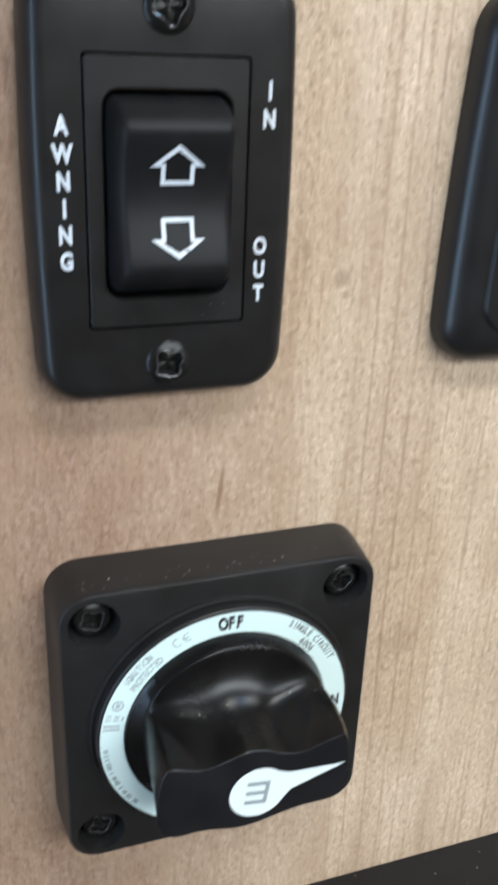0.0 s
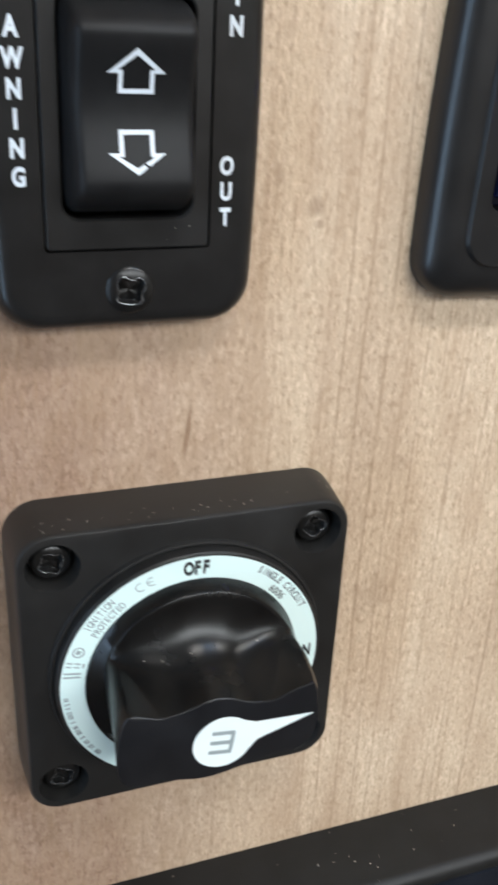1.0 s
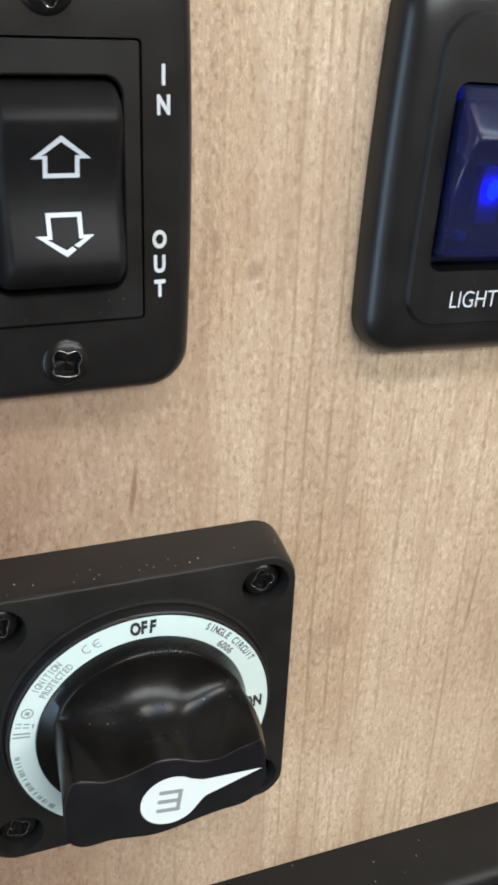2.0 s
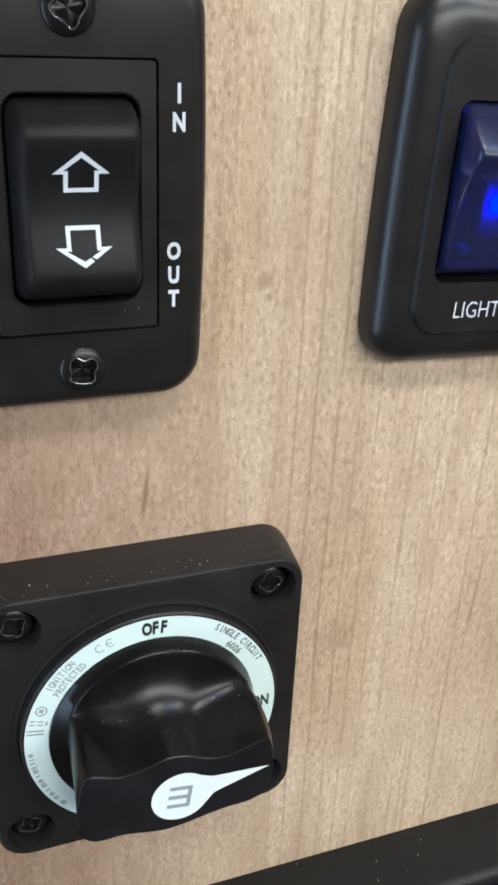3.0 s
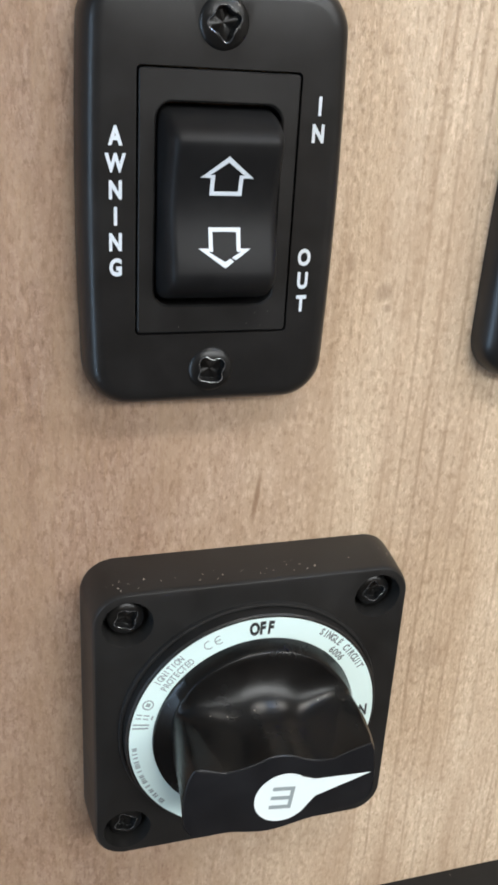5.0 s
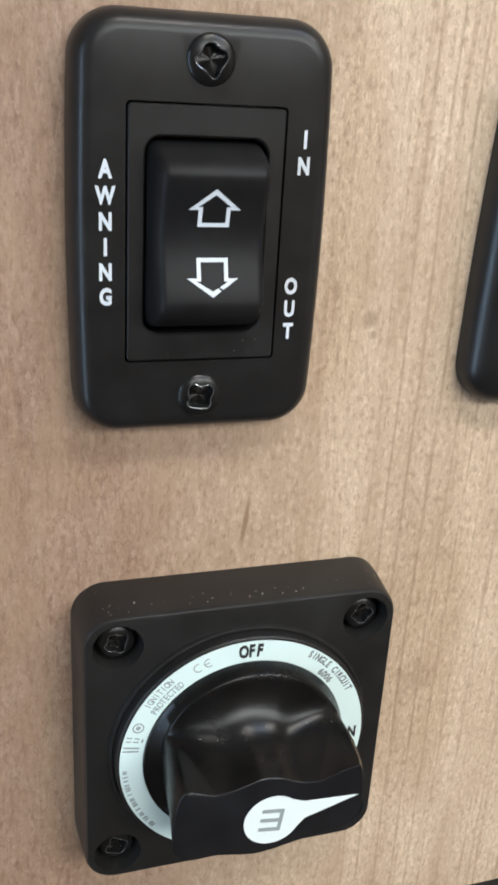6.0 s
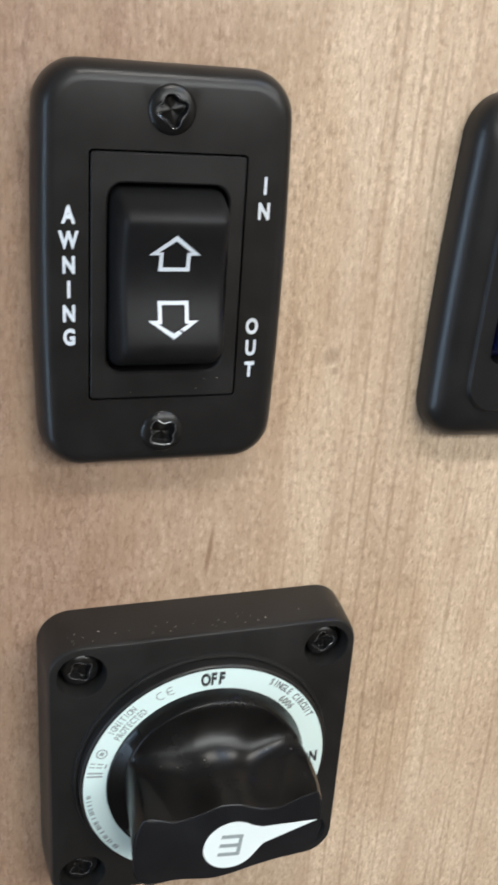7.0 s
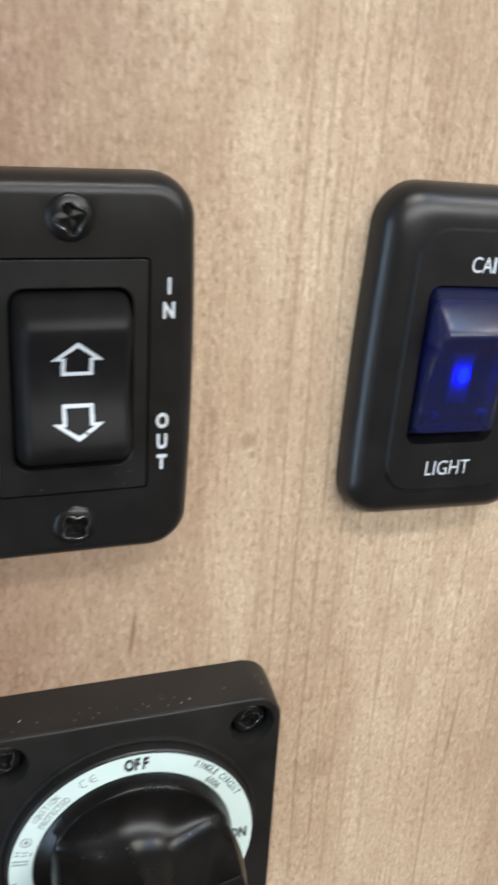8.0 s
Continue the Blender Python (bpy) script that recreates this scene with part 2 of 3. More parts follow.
def thing(name, at, label, category, group=""):
    ob = new(name)
    ob.matrix_basis = Matrix.Translation(at)
    ob.empty_display_size = 0.01
    return tagged(ob, label, category, group)


def box(bm, x0, x1, y0, y1, z0, z1, bevel=0.0):
    r = bmesh.ops.create_cube(bm, size=1.0)
    bmesh.ops.scale(bm, vec=(x1 - x0, y1 - y0, z1 - z0), verts=r["verts"])
    bmesh.ops.translate(bm, vec=((x0 + x1) / 2, (y0 + y1) / 2, (z0 + z1) / 2), verts=r["verts"])
    if bevel:
        edges = list({e for v in r["verts"] for e in v.link_edges})
        bmesh.ops.bevel(bm, geom=edges, offset=bevel, segments=3, profile=0.5, affect="EDGES")
    return bm


def outline(cx, cz, half_w, half_h, r, bulge=0.0, arc=10, side=10):
    """A closed loop of (x, z): a rectangle with round corners and slightly bowed long sides."""
    pts = []
    corners = ((1, 1, 0), (-1, 1, 90), (-1, -1, 180), (1, -1, 270))
    for n, (sx, sz, a0) in enumerate(corners):
        ox, oz = sx * (half_w - r), sz * (half_h - r)
        for k in range(arc + 1):
            a = radians(a0 + 90 * k / arc)
            pts.append((ox + r * math.cos(a), oz + r * math.sin(a)))
        nx, nz, na = corners[(n + 1) % 4]
        a = radians(a0 + 90)
        p = (ox + r * math.cos(a), oz + r * math.sin(a))
        q = (nx * (half_w - r) + r * math.cos(a), nz * (half_h - r) + r * math.sin(a))
        for k in range(1, side):
            t = k / side
            pts.append((p[0] + (q[0] - p[0]) * t, p[1] + (q[1] - p[1]) * t))
    out = []
    for x, z in pts:
        swell = bulge * (1 - (z / half_h) ** 2) * (x / half_w)
        out.append((cx + x + swell, cz + z))
    return out


def loft(bm, loops, cap_first=True, cap_last=True, closed=False):
    """Skin loops of (x, y, z) points, all of one length."""
    rings = [[bm.verts.new(p) for p in loop] for loop in loops]
    pairs = list(zip(rings, rings[1:]))
    if closed:
        pairs.append((rings[-1], rings[0]))
    for a, b in pairs:
        n = len(a)
        for k in range(n):
            bm.faces.new((a[k], a[(k + 1) % n], b[(k + 1) % n], b[k]))
    if not closed:
        if cap_first:
            bm.faces.new(rings[0])
        if cap_last:
            bm.faces.new(rings[-1][::-1])
    return rings


def at_depth(pts, y):
    return [(x, y, z) for x, z in pts]


def lathe(bm, cx, cz, profile, segs=64, cap_first=True, cap_last=True):
    """Turn a profile of (radius, y) about an axis that stands out from the panel."""
    loops = [[(cx + r * math.cos(2 * math.pi * k / segs), y, cz + r * math.sin(2 * math.pi * k / segs)) for k in range(segs)] for r, y in profile]
    return loft(bm, loops, cap_first, cap_last)


def carve(bm, cutters):
    """bm less the bmeshes in cutters."""
    made = []

    def temp(b):
        bmesh.ops.recalc_face_normals(b, faces=b.faces)
        me = bpy.data.meshes.new("temp")
        b.to_mesh(me)
        b.free()
        ob = new("temp", me)
        made.append(ob)
        return ob

    base = temp(bm)
    for c in cutters:
        mod = base.modifiers.new("cut", "BOOLEAN")
        mod.operation, mod.solver, mod.object = "DIFFERENCE", "EXACT", temp(c)
    dg = bpy.context.evaluated_depsgraph_get()
    dg.update()
    me = bpy.data.meshes.new_from_object(base.evaluated_get(dg))
    out = bmesh.new()
    out.from_mesh(me)
    for ob in made:
        data = ob.data
        bpy.data.objects.remove(ob)
        bpy.data.meshes.remove(data)
    bpy.data.meshes.remove(me)
    return out


def cone(cx, cz, profile, segs=40):
    bm = bmesh.new()
    lathe(bm, cx, cz, profile, segs)
    return bm


def letters(bm, body, height, m, wide=1.0, bold=0.0, depth=0.00006):
    """Add the built-in font's letters, centred on m, to bm. height: that of a capital."""
    cu = bpy.data.curves.new("temp_text", "FONT")
    cu.body, cu.align_x, cu.align_y = body, "CENTER", "CENTER"
    cu.size, cu.extrude, cu.offset, cu.resolution_u = 1.0, 0.0, bold, 3
    ob = new("temp_text", cu)
    dg = bpy.context.evaluated_depsgraph_get()
    dg.update()
    me = bpy.data.meshes.new_from_object(ob.evaluated_get(dg))
    bpy.data.objects.remove(ob)
    bpy.data.curves.remove(cu)
    s = height / 0.69
    tmp = bmesh.new()
    tmp.from_mesh(me)
    bpy.data.meshes.remove(me)
    ext = bmesh.ops.extrude_face_region(tmp, geom=tmp.faces[:])
    bmesh.ops.translate(tmp, vec=(0, 0, depth / s), verts=[v for v in ext["geom"] if isinstance(v, bmesh.types.BMVert)])
    if tmp.verts:
        xs, ys = [v.co.x for v in tmp.verts], [v.co.y for v in tmp.verts]
        mid = Vector(((min(xs) + max(xs)) / 2, (min(ys) + max(ys)) / 2, 0))
        for v in tmp.verts:
            c = v.co - mid
            v.co = m @ Vector((c.x * s * wide, c.y * s, c.z * s))
    swap = bpy.data.meshes.new("temp")
    tmp.to_mesh(swap)
    tmp.free()
    bm.from_mesh(swap)
    bpy.data.meshes.remove(swap)


def facing(x, y, z, turn=0.0):
    """A frame on the panel: its x to the right, its y up, its z out of the panel, turned by degrees."""
    return Matrix.Translation((x, y, z)) @ pose(0, 0, 0, 90, 0, 0) @ pose(0, 0, 0, 0, 0, turn)


def prism(bm, pts, m, depth=0.00006):
    """A flat shape of (x, y) points, raised by depth, in the frame m."""
    a = [bm.verts.new(m @ Vector((x, y, 0))) for x, y in pts]
    b = [bm.verts.new(m @ Vector((x, y, depth))) for x, y in pts]
    bm.faces.new(a[::-1])
    bm.faces.new(b)
    n = len(a)
    for k in range(n):
        bm.faces.new((a[k], a[(k + 1) % n], b[(k + 1) % n], b[k]))


def screw_head(cx, cz, y, r, turn, parent, label):
    """A domed head with a lobed cross recess, whose worn rim shines; y is the rim of the head."""
    segs, rows = 72, 20
    angles = [2 * math.pi * k / segs for k in range(segs)]

    def lobe(a):
        return 0.60 + 0.085 * math.cos(4 * (a - radians(turn))) + 0.030 * math.sin(3 * a + turn) + 0.020 * math.sin(7 * a + 2 * turn)

    def dome(q):
        return 0.32 * math.sqrt(max(0.0, 1 - q * q * 0.97))

    bm = bmesh.new()
    loops = []
    for i in range(1, rows + 1):
        q = i / rows
        loop = []
        for a in angles:
            inside = 1 - min(1.0, max(0.0, (q - lobe(a) + 0.10) / 0.10))
            h = dome(q) - (0.42 - 0.10 * math.cos(4 * (a - radians(turn))) * q) * inside
            loop.append((cx + q * r * math.cos(a), y - h * r, cz + q * r * math.sin(a)))
        loops.append(loop)
    loops.append([(cx + r * math.cos(a), y + r * 0.5, cz + r * math.sin(a)) for a in angles])
    loft(bm, loops)
    head = part("screw", bm, SCREW, parent, label, 40)
    # the worn edge of the recess: a shiny ring added for glints, uneven in thickness
    bm = bmesh.new()
    tube = [[] for _ in range(8)]
    for a in angles:
        q, fat = lobe(a), 0.018 + 0.030 * max(0.0, math.sin(2 * a + turn) * math.sin(5 * a + 1.7 * turn))
        for k in range(8):
            b = 2 * math.pi * k / 8
            qq = q + fat * math.cos(b)
            tube[k].append((cx + qq * r * math.cos(a), y - (dome(q) - 0.012 + fat * math.sin(b)) * r, cz + qq * r * math.sin(a)))
    loft(bm, tube, closed=True)
    part("recess_rim", bm, WORN_STEEL, head, "worn shiny edge of the cross recess")
    return head


def specks(name, rng, count, where, parent, size=(0.00012, 0.00035)):
    bm = bmesh.new()
    for _ in range(count):
        p, n = where(rng)
        s = rng.uniform(*size)
        r = bmesh.ops.create_icosphere(bm, subdivisions=1, radius=s)
        m = Matrix.Translation(p) @ pose(0, 0, 0, *(rng.uniform(0, 360) for _ in range(3))) @ Matrix.Diagonal((1.0, rng.uniform(0.3, 0.8), rng.uniform(0.3, 0.6), 1))
        bmesh.ops.transform(bm, matrix=m, verts=r["verts"])
    ob = part(name, bm, DUST, parent, "pale dust specks")
    ob["kind"] = "stuff"
    return ob


# ---- the room that closes the place ----
X0, X1, Y0, ZF, ZC = -0.95, 1.90, -1.75, -1.35, 0.68


def slab(name, kind_label, material, *ext, bevel=0.0):
    bm = box(bmesh.new(), *ext, bevel)
    return tagged(finish(name, bm, material), kind_label, "", "", "structure")


# only wall_north is in view; the other slabs are added to close the room
slab("wall_north", "pale maple wood-grain laminate wall panel", WOOD, X0, X1, 0.0, 0.018, ZF, ZC)
slab("wall_east", "plain tan wall panel", TAN, X1, X1 + 0.04, Y0, 0.018, ZF, ZC)
slab("wall_south", "plain dark brown panelled wall", BROWN, X0, X1, Y0 - 0.04, Y0, ZF, ZC)
slab("floor", "brown vinyl floor of the camper", FLOOR, X0 - 0.04, X1 + 0.04, Y0 - 0.04, 0.018, ZF - 0.04, ZF)
# openings left for the added hatch key light and the vent light
roof = bmesh.new()
for ext in ((X0 - 0.04, 0.29, -0.95, 0.018), (0.45, X1 + 0.04, -0.95, 0.018), (0.29, 0.45, -0.30, 0.018), (0.29, 0.45, -0.95, -0.46),
            (X0 - 0.04, -0.20, -1.61, -0.95), (1.40, X1 + 0.04, -1.61, -0.95), (X0 - 0.04, X1 + 0.04, Y0 - 0.04, -1.61)):
    box(roof, *ext, ZC, ZC + 0.04)
tagged(finish("ceiling", roof, CEIL), "white board ceiling, out of view, with added roof hatch and vent openings", "", "", "structure")
west = bmesh.new()
box(west, X0 - 0.04, X0, -0.435, 0.018, ZF, ZC)
box(west, X0 - 0.04, X0, Y0 - 0.04, -0.545, ZF, ZC)
box(west, X0 - 0.04, X0, -0.545, -0.435, 0.46, ZC)
box(west, X0 - 0.04, X0, -0.545, -0.435, ZF, -0.66)
tagged(finish("wall_west", west, TAN), "tan wall with a narrow window opening", "", "", "structure")
trim = bmesh.new()
for ext in ((-0.435, -0.420, -0.675, 0.475), (-0.560, -0.545, -0.675, 0.475), (-0.545, -0.435, 0.46, 0.475), (-0.545, -0.435, -0.675, -0.66)):
    box(trim, X0, X0 + 0.012, *ext)
tagged(finish("trim", trim, TRIM), "grey trim round the narrow window", "", "", "structure")


def ceiling_light(x, y):
    lamp = thing("ceiling_light", (x, y, ZC), "unseen slim white ceiling light with a lit diffuser", "lamp", "ceiling lights")
    bm = bmesh.new()
    loops = []
    for half_w, half_h, z in ((0.115, 0.065, ZC), (0.115, 0.065, ZC - 0.008), (0.111, 0.061, ZC - 0.010), (0.104, 0.054, ZC - 0.010), (0.104, 0.054, ZC)):
        loops.append([(x + px, y + pz, z) for px, pz in outline(0, 0, half_w, half_h, 0.012, 0, 6, 2)])
    loft(bm, loops, False, False, True)
    part("frame", bm, CEIL, lamp)
    bm = bmesh.new()
    loft(bm, [[(x + px, y + pz, z) for px, pz in outline(0, 0, 0.104, 0.054, 0.012, 0, 6, 2)] for z in (ZC - 0.001, ZC - 0.006)])
    part("diffuser", bm, DIFFUSER, lamp, "lit white diffuser")
    return lamp


for lx, ly, watts in LEDS:
    ceiling_light(lx, ly)

# ---- awning switch ----
AX, AZ = 0.0162, 0.1348
DIP = 0.0024


def awning_switch():
    sw = thing("awning_switch", (AX, 0, AZ), "matte black awning rocker switch plate with white lettering on wood", "switch")
    hw, hh, r, bow = 0.0228, 0.0369, 0.0078, 0.0009
    loops = [at_depth(outline(AX, AZ, 0.0142, 0.0226, 0.0008), -0.0002)]
    for inset, y in ((0, -0.0002), (0, -0.0024), (0.0002, -0.0042), (0.0007, -0.0057), (0.0015, -0.0068), (0.0025, -0.0074), (0.0037, -0.0076)):
        loops.append(at_depth(outline(AX, AZ, hw - inset, hh - inset, r - inset * 0.8, bow), y))
    loops.append(at_depth(outline(AX, AZ, 0.01425, 0.02265, 0.0009), -0.0076))
    loops.append(at_depth(outline(AX, AZ, 0.0142, 0.0226, 0.0008), -0.0074))
    bm = bmesh.new()
    loft(bm, loops, closed=True)
    cuts = [cone(AX, AZ + dz, ((0.0038, -0.0025), (0.0040, -0.0060), (0.0040, -0.0100))) for dz in (0.0295, -0.0295)]
    part("plate", carve(bm, cuts), PLATE, sw, "", 30)
    for dz, turn in ((0.0295, 12), (-0.0295, 38)):
        screw_head(AX, AZ + dz, -0.0074, 0.0042, turn, sw, "glossy black cross-head screw")

    # bezel set flush in the plate, with a rounded opening
    bm = bmesh.new()
    loft(bm, [at_depth(outline(AX, AZ, 0.01385, 0.02225, 0.0007), -0.0010),
              at_depth(outline(AX, AZ, 0.01385, 0.02225, 0.0007), -0.0076),
              at_depth(outline(AX, AZ, 0.01365, 0.02205, 0.0006), -0.0078),
              at_depth(outline(AX, AZ, 0.01125, 0.0175, 0.0031), -0.0078),
              at_depth(outline(AX, AZ, 0.01095, 0.0172, 0.0029), -0.0075),
              at_depth(outline(AX, AZ, 0.01095, 0.0172, 0.0029), -0.0010)], closed=True)
    part("bezel", bm, BEZEL, sw, "", 30)

    # rocker: long rolled ends and a dip along its length
    bm = bmesh.new()

    def crown(z):
        return -0.0152 + DIP * math.cos(0.5 * math.pi * min(1.0, abs(z - 0.0007) / 0.0112)) ** 1.6

    prof = [(0.0007 + 0.0108 * (-1 + 2 * k / 40), crown(0.0007 + 0.0108 * (-1 + 2 * k / 40))) for k in range(41)]
    upper = [(0.0121, -0.0151), (0.0126, -0.0148), (0.0132, -0.0143), (0.0138, -0.0136), (0.0146, -0.0119), (0.0154, -0.0099), (0.0161, -0.0072), (0.0167, -0.0040)]
    lower = [(-0.0167, -0.0040), (-0.0160, -0.0074), (-0.0150, -0.0102), (-0.0139, -0.0124), (-0.0128, -0.0139), (-0.0118, -0.0147), (-0.0109, -0.0151)]
    prof = lower + prof + upper
    half = ((0.0109, 1.0), (0.0107, 0.80), (0.0105, 0.56), (0.0102, 0.34), (0.0098, 0.175), (0.0093, 0.07), (0.0088, 0.02), (0.0080, 0.0))
    loops = []
    for w, drop in [(-w, d) for w, d in half] + list(reversed(half)):
        far = 0.0142 + math.sqrt(0.0026 ** 2 - max(0.0, abs(w) - 0.0084) ** 2)
        loops.append([(AX + w, y + (-0.0040 - y) * drop, AZ + z * far / 0.0168) for z, y in prof])
    rows = [[bm.verts.new(p) for p in loop] for loop in loops]
    for a, b in zip(rows, rows[1:]):
        for k in range(len(a) - 1):
            bm.faces.new((a[k], a[k + 1], b[k + 1], b[k]))
    rock = part("rocker", bm, ROCKER, sw, "soft black rocker with two white arrow outlines", 50)

    # outlined arrows that follow the rocker's dip
    for sign, tip, wing, foot in ((1, 0.0095, 0.0059, 0.00295), (-1, 0.0089, 0.0057, 0.0023)):
        bm = bmesh.new()
        outer = [(0, tip), (0.0046, wing), (0.0028, wing), (0.0028, foot), (-0.0028, foot), (-0.0028, wing), (-0.0046, wing)]
        inner = [(0, tip - 0.0010), (0.0029, wing + 0.0005), (0.0021, wing + 0.0005), (0.0021, foot + 0.0007), (-0.0021, foot + 0.0007), (-0.0021, wing + 0.0005), (-0.0029, wing + 0.0005)]

        def on_rocker(x, z, lift):
            return Vector((AX + x, crown(z) - lift, AZ + z))

        strip = []
        n = len(outer)
        for k in range(n):
            for j in range(12):
                t = j / 12
                strip.append([(p[k][0] + (p[(k + 1) % n][0] - p[k][0]) * t, sign * (p[k][1] + (p[(k + 1) % n][1] - p[k][1]) * t)) for p in (outer, inner)])
        sets = [(bm.verts.new(on_rocker(*o, -0.00005)), bm.verts.new(on_rocker(*o, 0.00007)), bm.verts.new(on_rocker(*i, 0.00007)), bm.verts.new(on_rocker(*i, -0.00005))) for o, i in strip]
        for k, a in enumerate(sets):
            if sign < 0 and k == 4:
                continue  # a chip in the print
            b = sets[(k + 1) % len(sets)]
            for i in range(4):
                bm.faces.new((a[i], a[(i + 1) % 4], b[(i + 1) % 4], b[i]))
        part("arrow", bm, WHITE_INK, rock, "white printed arrow outline")

    # upright columns of letters
    for word, x, z_top, step in (("AWNING", -0.0015, 0.1464, 0.00437), ("IN", 0.0339, 0.1522, 0.0045), ("OUT", 0.0331, 0.1261, 0.00430)):
        bm = bmesh.new()
        for k, ch in enumerate(word):
            letters(bm, ch, 0.0028, facing(x, -0.00758, z_top - k * step), 0.75, 0.044)
        part("lettering", bm, WHITE_INK, sw, "white printed word " + word)
    specks("dust", random.Random(4), 5, lambda g: (Vector((AX + g.uniform(-0.012, 0.012), -0.0079, AZ + g.uniform(-0.0215, -0.0182))), 0), sw, (0.00006, 0.00016))
    return sw


awning_switch()

# ---- light switch ----
LX, LZ = 0.0986, 0.1346
RX = LX - 0.0014


def light_switch():
    sw = thing("light_switch", (LX, 0, LZ), "black light switch with a lit blue rocker, on wood", "switch")
    hw, hh, r, bow = 0.0225, 0.0360, 0.0085, 0.0008
    loops = [at_depth(outline(RX, LZ - 0.0005, 0.0104, 0.0171, 0.0026), -0.0002)]
    for inset, y in ((0, -0.0002), (0, -0.0022), (0.0002, -0.0036), (0.0008, -0.0049), (0.0017, -0.0060), (0.0028, -0.0068), (0.0041, -0.0074), (0.0055, -0.0077), (0.0066, -0.0078)):
        loops.append(at_depth(outline(LX, LZ, hw - inset, hh - inset, max(r - inset * 0.45, 0.003), bow * (1 - inset / 0.012)), y))
    # raised inner panel with a thin bright-edged step
    for inset, y in ((0.0000, -0.0078), (0.00036, -0.0084), (0.00050, -0.0086), (0.0010, -0.0086)):
        loops.append(at_depth(outline(LX, LZ - 0.0003, hw - 0.0070 - inset, hh - 0.0076 - inset, 0.0066 - inset * 0.5, 0.0003), y))
    loops.append(at_depth(outline(RX, LZ - 0.0005, 0.01045, 0.01715, 0.0026), -0.0086))
    loops.append(at_depth(outline(RX, LZ - 0.0005, 0.0104, 0.0171, 0.0026), -0.0083))
    bm = bmesh.new()
    loft(bm, loops, closed=True)
    part("plate", bm, FRAME, sw, "", 30)

    # blue rocker lens: a tall ridge near its top, from which the face sweeps down in a hollow curve
    bm = bmesh.new()
    prof = [(0.0164, -0.0040), (0.0163, -0.0074), (0.0161, -0.0083), (0.0155, -0.0094), (0.0125, -0.0121), (0.0095, -0.0147), (0.0087, -0.0153), (0.0079, -0.0156), (0.0071, -0.0155), (0.0062, -0.0149), (0.0046, -0.0139), (0.0026, -0.0129), (0.0002, -0.0121),
            (-0.0025, -0.0116), (-0.0058, -0.0112), (-0.0095, -0.0110), (-0.0132, -0.0109), (-0.0140, -0.0107), (-0.0146, -0.0101), (-0.0149, -0.0092), (-0.0152, -0.0040)]
    half = ((0.0098, 1.0), (0.0097, 0.50), (0.0095, 0.22), (0.0091, 0.075), (0.0085, 0.02), (0.0078, 0.0))
    rows = []
    for w, drop in [(-w, d) for w, d in half] + list(reversed(half)):
        rows.append([bm.verts.new((RX + w, y + (-0.0040 - y) * drop, LZ + z)) for z, y in prof])
    for a, b in zip(rows, rows[1:]):
        for k in range(len(a) - 1):
            bm.faces.new((a[k], a[k + 1], b[k + 1], b[k]))
        bm.faces.new((a[-1], a[0], b[0], b[-1]))
    bmesh.ops.remove_doubles(bm, verts=bm.verts[:], dist=0.000001)
    lens = part("rocker", bm, LENS, sw, "translucent blue lit rocker", 35)
    bm = box(bmesh.new(), RX - 0.0103, RX + 0.0103, -0.0036, -0.0012, LZ - 0.0174, LZ + 0.0164, 0.0005)
    part("core", bm, INSIDE, lens, "dark blue core under the lens")
    # unseen walls added to block the diode's light from the lens sides
    bm = bmesh.new()
    loft(bm, [at_depth(outline(RX, LZ - 0.0004, half_w, half_h, 0.0012), y) for half_w, half_h, y in ((0.0084, 0.0138, -0.0037), (0.0084, 0.0138, -0.0088), (0.0079, 0.0133, -0.0088), (0.0079, 0.0133, -0.0037))], closed=True)
    part("light_guard", bm, INSIDE, lens, "added dark wall that keeps the diode's light off the lens sides")
    bm = bmesh.new()
    c = bmesh.ops.create_uvsphere(bm, u_segments=20, v_segments=12, radius=0.0013)
    bmesh.ops.transform(bm, matrix=Matrix.Translation((RX + 0.0002, -0.0082, LZ - 0.0016)) @ Matrix.Diagonal((0.95, 0.9, 1.6, 1)), verts=c["verts"])
    part("led", bm, LED, lens, "glowing blue light-emitting diode")
    bm = box(bmesh.new(), RX - 0.0023, RX + 0.0027, -0.0068, -0.0036, LZ - 0.0085, LZ + 0.0040, 0.0006)
    part("led_holder", bm, HOLDER, lens, "pale blue block behind the diode")
    for dx in (-0.0057, 0.0063):
        bm = bmesh.new()
        lathe(bm, RX + dx, LZ - 0.0104, ((0.0009, -0.0070), (0.0009, -0.0106), (0.0007, -0.0108)), 16)
        part("pip", bm, HOLDER, lens, "small round blue moulded pip")

    bm = bmesh.new()
    letters(bm, "LIGHT", 0.0034, facing(LX - 0.0004, -0.00858, 0.1112), 0.81, -0.006)
    part("lettering", bm, WHITE_INK, sw, "white printed word LIGHT")
    bm = bmesh.new()
    letters(bm, "CA", 0.0032, facing(LX - 0.0008, -0.00858, 0.1556), 0.78, 0.004)
    prism(bm, [(0.0026, -0.0016), (0.0032, -0.0016), (0.0032, 0.0016), (0.0026, 0.0016)], facing(LX - 0.0008, -0.00858, 0.1556))
    part("lettering", bm, WHITE_INK, sw, "white printed word cut short")
    specks("dust", random.Random(9), 4, lambda g: (Vector((LX + g.uniform(-0.012, 0.012), -0.0086, LZ + g.uniform(-0.0215, -0.0175))), 0), sw, (0.00005, 0.00012))
    sw.matrix_basis = Matrix.Translation((LX - 0.0002, 0, LZ)) @ pose(0, 0, 0, 0, 2.1, 0)
    return sw


light_switch()

# ---- battery isolator ----
BX, BZ = 0.0269, 0.0270
